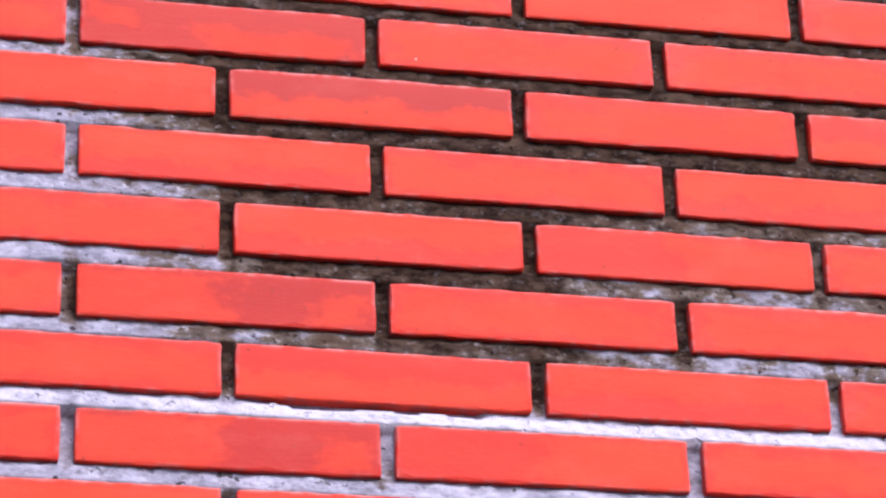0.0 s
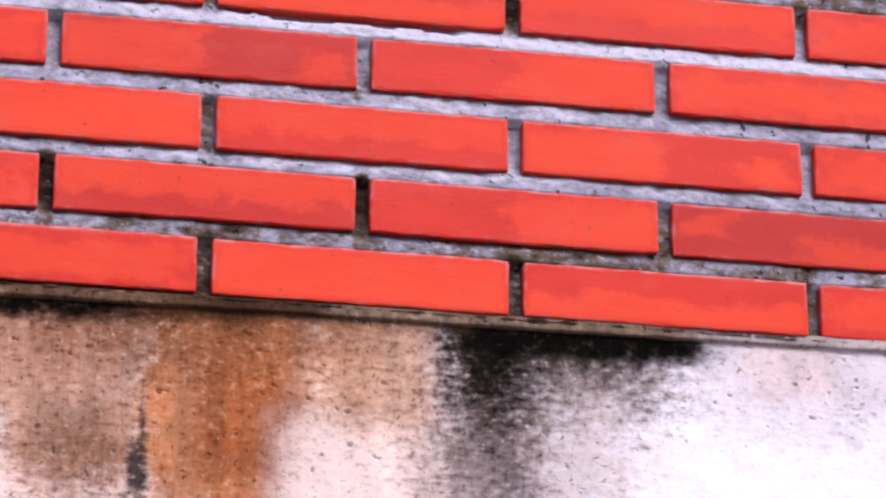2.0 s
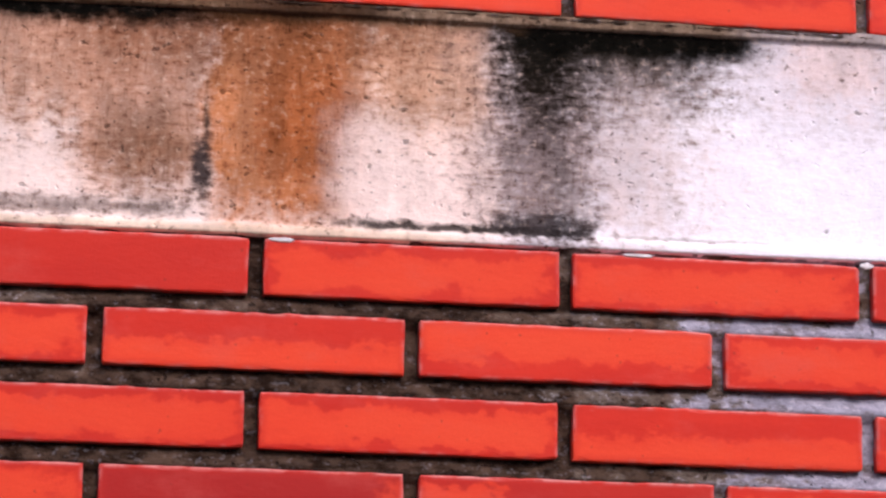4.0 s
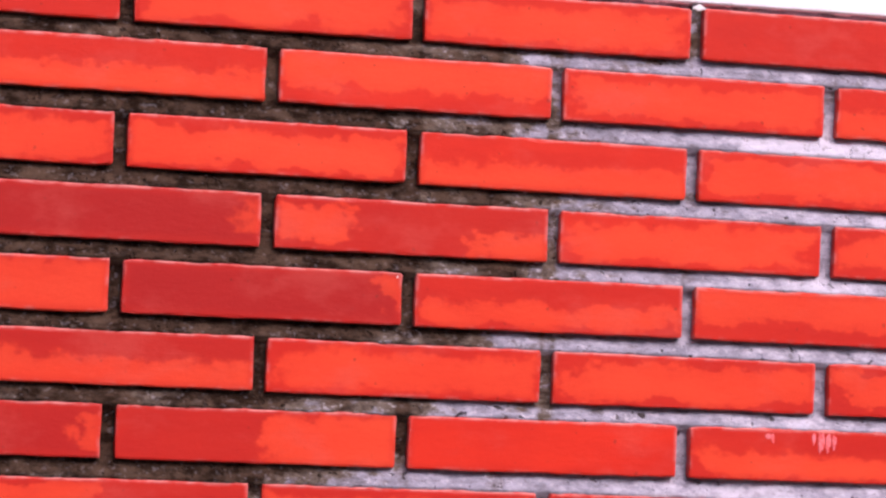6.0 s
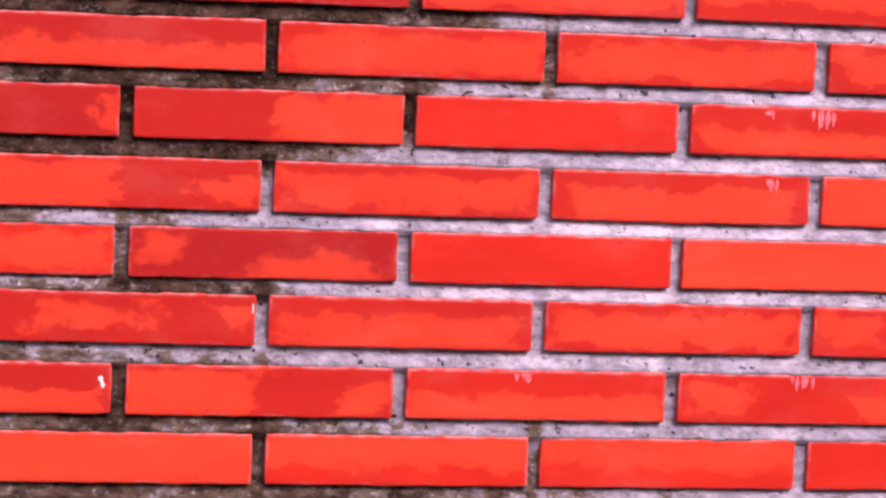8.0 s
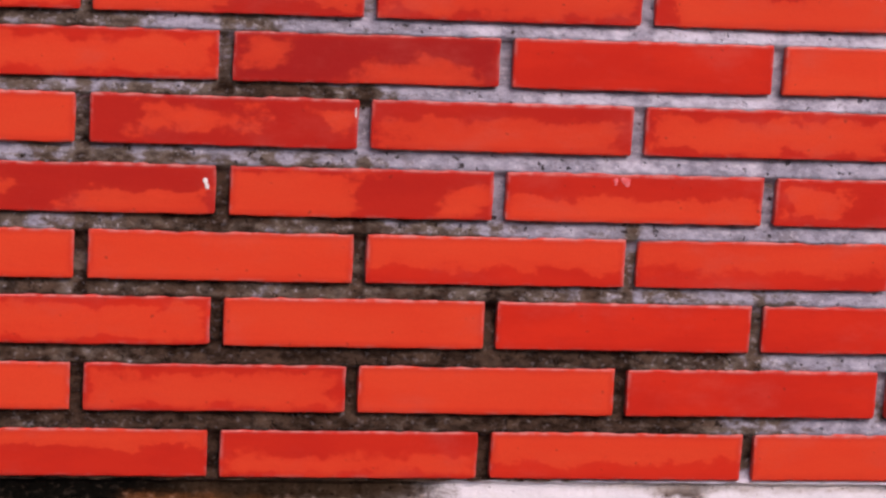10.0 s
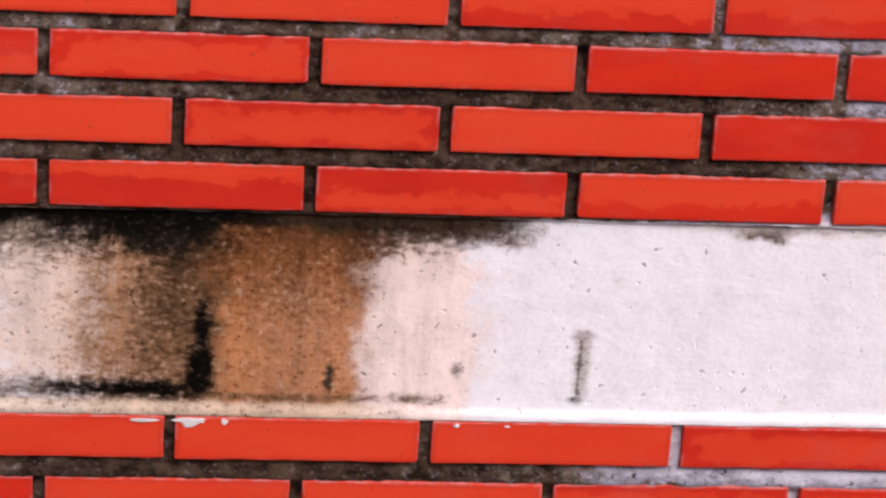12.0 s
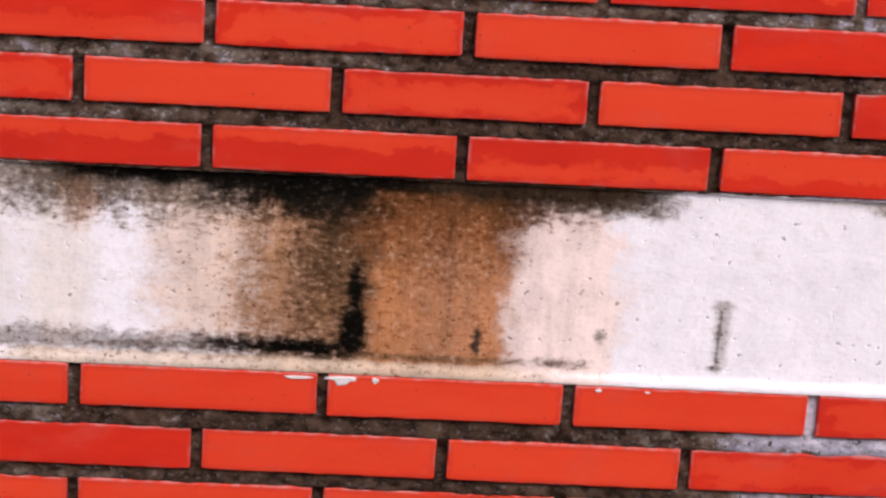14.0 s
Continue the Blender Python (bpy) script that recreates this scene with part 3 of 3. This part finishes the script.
def wobble(x, z, scale, seed):
    """Smooth value noise on arrays, about -1 to 1."""
    r = np.random.RandomState(seed).rand(256, 256) * 2 - 1
    u, w = x / scale + 100.0, z / scale + 100.0
    i, j = np.floor(u).astype(int), np.floor(w).astype(int)
    f, h = u - i, w - j
    f, h = f * f * (3 - 2 * f), h * h * (3 - 2 * h)
    a, b = r[i % 256, j % 256], r[(i + 1) % 256, j % 256]
    c, d = r[i % 256, (j + 1) % 256], r[(i + 1) % 256, (j + 1) % 256]
    return (a * (1 - f) + b * f) * (1 - h) + (c * (1 - f) + d * f) * h


def sheet(name, xs, z_of, depth, material, parent, label=""):
    """A relief sheet: columns xs, lines z_of (arrays over xs), depth(x, z, line) towards -y."""
    n, rows = len(xs), len(z_of)
    X = np.tile(xs, (rows, 1))
    Z = np.array(z_of)
    Y = depth(X, Z)
    verts = np.stack([X, Y, Z], -1).reshape(-1, 3)
    i = np.arange(rows - 1)[:, None] * n + np.arange(n - 1)[None, :]
    faces = np.stack([i, i + 1, i + n + 1, i + n], -1).reshape(-1, 4)
    me = bpy.data.meshes.new(name)
    me.vertices.add(len(verts))
    me.vertices.foreach_set("co", verts.astype(np.float32).ravel())
    me.loops.add(faces.size)
    me.loops.foreach_set("vertex_index", faces.astype(np.int32).ravel())
    me.polygons.add(len(faces))
    me.polygons.foreach_set("loop_start", np.arange(0, faces.size, 4, dtype=np.int32))
    me.update(calc_edges=True)
    me.validate()
    me.materials.append(material)
    me.shade_smooth()
    ob = new(name, me)
    ob.parent = parent
    if label:
        tagged(ob, label)
    return ob


BAND = {"upper": (0.0470, 0.2425), "lower": (-1.0775, -0.8632)}
NEAR_W, NEAR_E = -0.76, 1.01


def mortar_bed(name, section, bottom, lines_top, xs, foot=0.006):
    """The mortar of one stretch of courses, raked under each brick and spread thicker on the one below."""
    rows = [c for c in courses if c.section == section and lines_top >= c.z - 0.02 and c.z > bottom - 0.07]
    rows.sort(key=lambda c: -c.z)
    zs, kind = [], []
    first = True
    for c in rows:
        b = c.bottom(xs)
        if first:
            zs += [b + BRICK_H + 0.004, b + BRICK_H]
            kind += [0.5, 0.0]
            first = False
        for k in range(1, 11):
            zs.append(b + BRICK_H * (1 - k / 11))
            kind.append(-1.0)
        below = [d for d in rows if d.z < c.z - 0.01]
        if below:
            nb = below[0].bottom(xs) + BRICK_H
            for k in range(0, 8):
                f = k / 7
                zs.append(b * (1 - f) + nb * f)
                kind.append(f)
        else:
            for k in range(0, 6):
                zs.append(b - foot * k / 5)
                kind.append(0.30 + 0.10 * k)
    kind = np.array(kind)[:, None]

    hollow = 0.0046 if section == "A" else 0.0082

    def depth(X, Z):
        joint = np.where(kind < 0, 0.0080, 0.0006 + hollow * (1 - np.clip(kind, 0, 1)) ** 1.35)
        rough = 0.0011 * wobble(X, Z, 0.014, 3) + 0.0010 * wobble(X, Z, 0.0065, 4) + 0.0007 * wobble(X, Z, 0.0040, 5)
        y = joint + rough + 0.0010 * wobble(X, Z * 0.4, 0.05, 6)
        if section == "A":
            # a stretch under one brick where the mortar has fallen out
            gap = np.clip(1 - np.abs(X - 0.115) / 0.10, 0, 1) * ((kind >= 0) & (kind < 0.24 + 0.14 * wobble(X, 0 * X, 0.018, 9))) * (np.abs(Z - (A_BASE + 4 * COURSE - 0.006)) < 0.013)
            y += 0.014 * np.minimum(1, 2.5 * gap)
        return y

    return sheet(name, xs, zs, depth, MORTAR, wall, "rough weathered cement mortar")


near_xs = np.arange(NEAR_W - 0.12, NEAR_E + 0.12, 0.0034)
mortar_bed("mortar", "A", A_BASE, A_BASE + 12 * COURSE, near_xs, 0.003)
mortar_bed("mortar", "B", -0.87, 0.05, near_xs, 0.003)
mortar_bed("mortar", "C", C_BASE - 5 * COURSE, -1.05, near_xs)


# ---------------------------------------------------------------- the two plaster bands
def band(name, z0, z1, ledge, material, label):
    """A cement band a little behind the brick faces, with a raised fillet along its foot and a thin ledge along its head."""
    ob = part(name, box_bm(WALL_W, WALL_E, 0.0118, 0.05, z0, z1), material)
    tagged(ob, label, "plaster band", kind="structure")
    xs = np.arange(NEAR_W - 0.12, NEAR_E + 0.12, 0.005)
    high = z1 - z0
    steps = np.concatenate([[0.0, 0.001], np.linspace(0.002, 0.016, 9), np.linspace(0.02, high - 0.014, 46), np.linspace(high - 0.012, high, 13)])
    lip = 0.0105

    def depth(X, Z):
        up = Z - z0
        edge = lip + 0.0012 * wobble(X, 0 * X, 0.03, 21)
        fillet = 1 / (1 + np.exp((up - edge) / 0.0009))
        foot = np.clip(up / 0.002, 0, 1)
        y = 0.0065 - 0.0055 * fillet + 0.004 * (1 - foot)
        head = 1 / (1 + np.exp((high - up - ledge - 0.0006 * wobble(X, 0 * X, 0.025, 26)) / 0.0005))
        y -= 0.0042 * head
        y += 0.0012 * wobble(X, Z, 0.11, 22) + 0.0005 * wobble(X, Z * 1.6, 0.022, 23) + 0.0003 * wobble(X, Z, 0.009, 24)
        return y

    lines = [np.full(len(xs), z0 + s) + 0.0008 * wobble(xs, 0 * xs, 0.02, 25) * (s < 0.0005) for s in steps]
    sheet("plaster_face", xs, lines, depth, material, ob)
    for wide, at in ((NEAR_W - 0.12 - WALL_W, WALL_W), (WALL_E - NEAR_E - 0.12, NEAR_E + 0.12)):
        part("plaster_face", box_bm(at, at + wide, 0.0065, 0.0117, z0, z1), material, ob)
    return ob


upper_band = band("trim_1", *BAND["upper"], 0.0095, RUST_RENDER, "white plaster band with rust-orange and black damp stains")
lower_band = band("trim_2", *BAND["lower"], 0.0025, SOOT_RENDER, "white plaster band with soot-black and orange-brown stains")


def blot(name, x, z, w, h, thick, material, parent, seed, y=0.0, drop=0.0):
    """A thin lump with an uneven outline lying on the wall face; drop: how far a tongue runs down from it."""
    r = random.Random(seed)
    bm = bmesh.new()
    ring, mid = [], bm.verts.new((x, y - thick, z))
    inner = []
    for k in range(14):
        a = k / 14 * 2 * math.pi
        s = r.uniform(0.7, 1.15)
        dz = math.sin(a) * h / 2 * s - (drop * r.uniform(0.6, 1.0) if abs(a - 1.5 * math.pi) < 0.35 else 0)
        ring.append(bm.verts.new((x + math.cos(a) * w / 2 * s, y, z + dz)))
        inner.append(bm.verts.new((x + math.cos(a) * w / 2 * s * 0.8, y - thick * 0.8, z + dz * 0.8)))
    for k in range(14):
        j = (k + 1) % 14
        bm.faces.new((ring[k], ring[j], inner[j], inner[k]))
        bm.faces.new((inner[k], inner[j], mid))
    bmesh.ops.recalc_face_normals(bm, faces=bm.faces)
    return part(name, bm, material, parent)


# plaster that ran over the bricks below the bands
for s, (x, w, h, drop) in enumerate(((-0.150, 0.030, 0.004, 0.0), (-0.106, 0.034, 0.007, 0.005), (-0.072, 0.007, 0.006, 0.002), (0.155, 0.008, 0.004, 0.0), (0.205, 0.006, 0.003, 0.0))):
    blot("plaster_drip", x, -1.0800, w, h, 0.0012, LIME, lower_band, s, -0.0008, drop)
for s, (x, w, h) in enumerate(((0.02, 0.02, 0.004), (0.31, 0.03, 0.003), (0.50, 0.012, 0.006))):
    blot("plaster_drip", x, 0.0440, w, h, 0.0012, LIME, upper_band, 20 + s, -0.0008)

# ---------------------------------------------------------------- bricks
def brick_mesh(seed):
    """A fired brick with rounded, slightly uneven arrises."""
    r = random.Random(seed)
    hl, hh = BRICK_L / 2, BRICK_H / 2
    bow = [r.uniform(-0.0007, 0.0007) for _ in range(2)]
    top = [(-hl + BRICK_L * k / 18, hh + bow[0] * math.sin(k / 18 * math.pi)) for k in range(19)]
    low = [(hl - BRICK_L * k / 18, -hh + bow[1] * math.sin(k / 18 * math.pi)) for k in range(19)]
    ends = [-0.86 * hh, -0.4 * hh, 0.4 * hh, 0.86 * hh]
    outline = top + [(hl, -z) for z in ends] + low + [(-hl, z) for z in ends]
    outline = [(x + r.uniform(-0.0004, 0.0004), z + r.uniform(-0.0004, 0.0004)) for x, z in outline]
    for k in (0, 18, 23, 41):
        # knocked corners
        x, z = outline[k]
        cut = r.uniform(0.0003, 0.0014)
        outline[k] = (x - math.copysign(cut, x), z - math.copysign(cut * r.uniform(0.5, 1.0), z))
    n = len(outline)
    bm = bmesh.new()
    rings = []
    for inset, y in ((0.0, BRICK_D), (0.0, 0.0016), (0.0004, 0.0005), (0.0016, 0.0)):
        ring = []
        for x, z in outline:
            nick = r.uniform(0.7, 1.5) if r.random() < 0.92 else 2.6
            at_end, at_edge = abs(x) > hl - 0.003, abs(z) > hh - 0.003
            px = x - math.copysign(inset * nick, x) * at_end
            pz = z - math.copysign(inset * nick, z) * at_edge
            ring.append(bm.verts.new((px, y, pz)))
        rings.append(ring)
    for a, b in zip(rings, rings[1:]):
        for k in range(n):
            bm.faces.new((a[k], a[(k + 1) % n], b[(k + 1) % n], b[k]))
    bm.faces.new(rings[-1])
    bm.faces.new(rings[0][::-1])
    bmesh.ops.recalc_face_normals(bm, faces=bm.faces)
    me = bpy.data.meshes.new("brick")
    bm.to_mesh(me)
    bm.free()
    me.materials.append(CLAY)
    return me


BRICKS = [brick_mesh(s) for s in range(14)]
# how the kiln flamed them: the pale patch as shares of length and height, and a second patch for some
FLAMES = {
    "core": ((0.03, 0.97), (0.12, 0.80)), "high": ((-0.1, 1.1), (0.36, 1.2)), "low": ((-0.1, 1.1), (-0.2, 0.50)), "crown": ((-0.1, 1.1), (0.66, 1.2)),
    "left": ((-0.1, 0.48), (-0.2, 0.92)), "right": ((0.50, 1.1), (-0.2, 0.92)), "foot": ((0.45, 0.95), (-0.2, 0.48)), "full": ((-0.1, 1.1), (-0.2, 1.2)),
    "tip": ((0.93, 1.1), (0.25, 0.85)), "none": ((2.0, 3.0), (0.2, 0.8)), "ends": ((0.03, 0.27), (0.2, 0.82)), "spot": ((0.22, 0.60), (0.34, 0.80)), "ragged": ((0.02, 0.98), (0.10, 0.50)), "bowed": ((0.07, 0.95), (-0.2, 0.66)),
}
SECOND = {"ends": ((0.72, 1.1), (-0.2, 0.50)), "spot": ((0.87, 0.98), (0.28, 0.72)), "left": ((0.80, 0.97), (0.1, 0.66)), "foot": ((0.06, 0.20), (0.42, 0.84))}
# section and course, then at each joint: pattern and tenths of darkness
FIRED = """
A10 1:foot6 3:core1; A9 0:full1 2:low7 4:core1; A8 -1:core1 1:high3 3:core2; A7 0:core1 2:high3 4:right2; A6 -1:core2 1:left7 3:core1 5:core1
A5 0:core2 2:low3 4:high2; A4 -1:core1 1:left6 3:right3 5:core2; A3 0:full1 2:high4 4:left4; A2 -1:core3 1:high5 3:right4 5:foot7; A1 0:core4 2:full0 4:low3 6:core2
B1 -2:none5 0:none4 2:core3 4:core2 6:none4; B2 -1:core3 1:low3 3:high2 5:core2; B3 0:core4 2:core3 4:low2 6:core2; B4 -1:core4 1:tip9 3:ends6 5:core2 7:ends4
B5 0:right6 2:tip9 4:ragged4 6:high4; B6 -1:core3 1:low7 3:core3 5:core4 7:ends5; B7 0:tip8 2:right6 4:none1 6:ragged4; B8 -1:core3 1:left6 3:core5 5:bowed4 7:full1
B9 0:core2 2:foot9 4:none1 6:full0; B10 1:spot6 3:bowed5 5:core4 7:ends4; B11 0:foot6 2:left5 4:low3 6:ends3; B12 -1:full0 1:full1 3:high2 5:high3 7:none2
B13 0:core2 2:full1 4:none0 6:none1; B14 -1:full1 1:core5 3:full1 5:none2; B15 -2:crown5 0:crown5 2:ragged4 4:high2 6:full1
C1 -3:full2 -1:full2 1:full2 3:full1 5:core4; C2 -2:none2 0:full2 2:full1 4:core3; C3 -1:full2 1:full3 3:none2
"""
fired = {}
for row in FIRED.replace("\n", ";").split(";"):
    head, *marks = row.split() or [""]
    for mark in marks:
        joint, kind = mark.split(":")
        fired[head[0], int(head[1:]), int(joint)] = (kind[:-1], int(kind[-1]) / 10)
CONTRAST = {"A": (0.62, 0.90), "B": (0.80, 1.0), "C": (0.65, 0.92)}
rest_v, rest_f = [], []
chance = random.Random(5)
spots = {}
for c in courses:
    base = 0.0 if c.odd else 0.125
    k0, k1 = math.ceil((WALL_W - base) / PITCH) + 1, math.floor((WALL_E - base) / PITCH)
    for k in range(k0, k1 + 1):
        east = base + k * PITCH
        x = east - PITCH / 2 + c.dx + chance.uniform(-0.0006, 0.0006)
        z = float(c.bottom(x)) + BRICK_H / 2
        turn = -c.slope * (1 if -0.8 < x < 1.2 else 0) + chance.uniform(-0.002, 0.002)
        proud = chance.uniform(-0.0010, 0.0010)
        j = round(east / 0.125)
        if NEAR_W < x < NEAR_E and -1.40 < z < 0.96:
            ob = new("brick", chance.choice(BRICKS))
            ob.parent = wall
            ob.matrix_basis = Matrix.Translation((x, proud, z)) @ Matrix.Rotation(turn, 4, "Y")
            kind, dark = fired.get((c.section, c.number, j), (chance.choice(("core", "core", "full", "high", "low")), chance.uniform(0.0, 0.3)))
            for first, (across, up) in ((True, FLAMES[kind]), (False, SECOND.get(kind, FLAMES["none"]))):
                ob["flame_across" if first else "second_flame_across"] = (*across, 0.0)
                ob["flame_up" if first else "second_flame_up"] = (*up, 0.0)
            if c.section == "C" or c.number > 11 or c.section == "A" and dark < 0.5:
                dark *= 0.5
            ob.color = (dark, chance.uniform(*CONTRAST["C" if c.number > 11 else c.section]), 0.35 if c.section == "A" else chance.uniform(0.0, 0.25), 1)
            spots[c.section, c.number, j] = ob
        else:
            n = len(rest_v)
            for dx in (-BRICK_L / 2, BRICK_L / 2):
                for y in (proud, BRICK_D):
                    for dz in (-BRICK_H / 2, BRICK_H / 2):
                        rest_v.append((x + dx, y, z + dz))
            rest_f += [tuple(n + i for i in f) for f in ((0, 1, 3, 2), (4, 6, 7, 5), (0, 4, 5, 1), (2, 3, 7, 6), (0, 2, 6, 4), (1, 5, 7, 3))]
rest = mesh_object("bricks", rest_v, rest_f, FAR_CLAY, wall)
tagged(rest, kind="stuff")

# ---------------------------------------------------------------- paint flecks and lime runs on single bricks
def fleck(key, x, z, w, h, seed, drop=0.0, name="paint_fleck"):
    host = spots[key]
    at = host.matrix_basis.inverted() @ Vector((x, 0, z))
    blot(name, at.x, at.z, w, h, 0.0004, PALE_RUN if name == "lime_run" else LIME, host, seed, -0.0002, drop)


fleck(("B", 11, 0), -0.0155, -0.581, 0.0055, 0.005, 41)
fleck(("B", 11, 0), -0.0140, -0.586, 0.0045, 0.008, 42)
fleck(("B", 10, 1), 0.1165, -0.516, 0.0020, 0.010, 43)
fleck(("B", 5, 2), 0.2400, -0.2050, 0.0020, 0.002, 44)
fleck(("A", 10, 3), 0.158, 0.806, 0.0030, 0.002, 45)
strokes = random.Random(60)
for key, x, z, count, tall in ((("B", 7, 6), 0.628, -0.3325, 5, 0.017), (("B", 7, 4), 0.579, -0.3315, 2, 0.011), (("B", 8, 5), 0.584, -0.3940, 3, 0.013),
                               (("B", 11, 6), 0.622, -0.5755, 5, 0.014), (("B", 11, 4), 0.362, -0.5740, 3, 0.009)):
    for k in range(count):
        high = tall * strokes.uniform(0.35, 1.0)
        at = x + (k - (count - 1) / 2) * 0.0046 + strokes.uniform(-0.0014, 0.0014)
        fleck(key, at, z + (tall - high) / 2, strokes.uniform(0.0034, 0.0062), high, strokes.randrange(1000), strokes.uniform(0.001, 0.004), "lime_run")
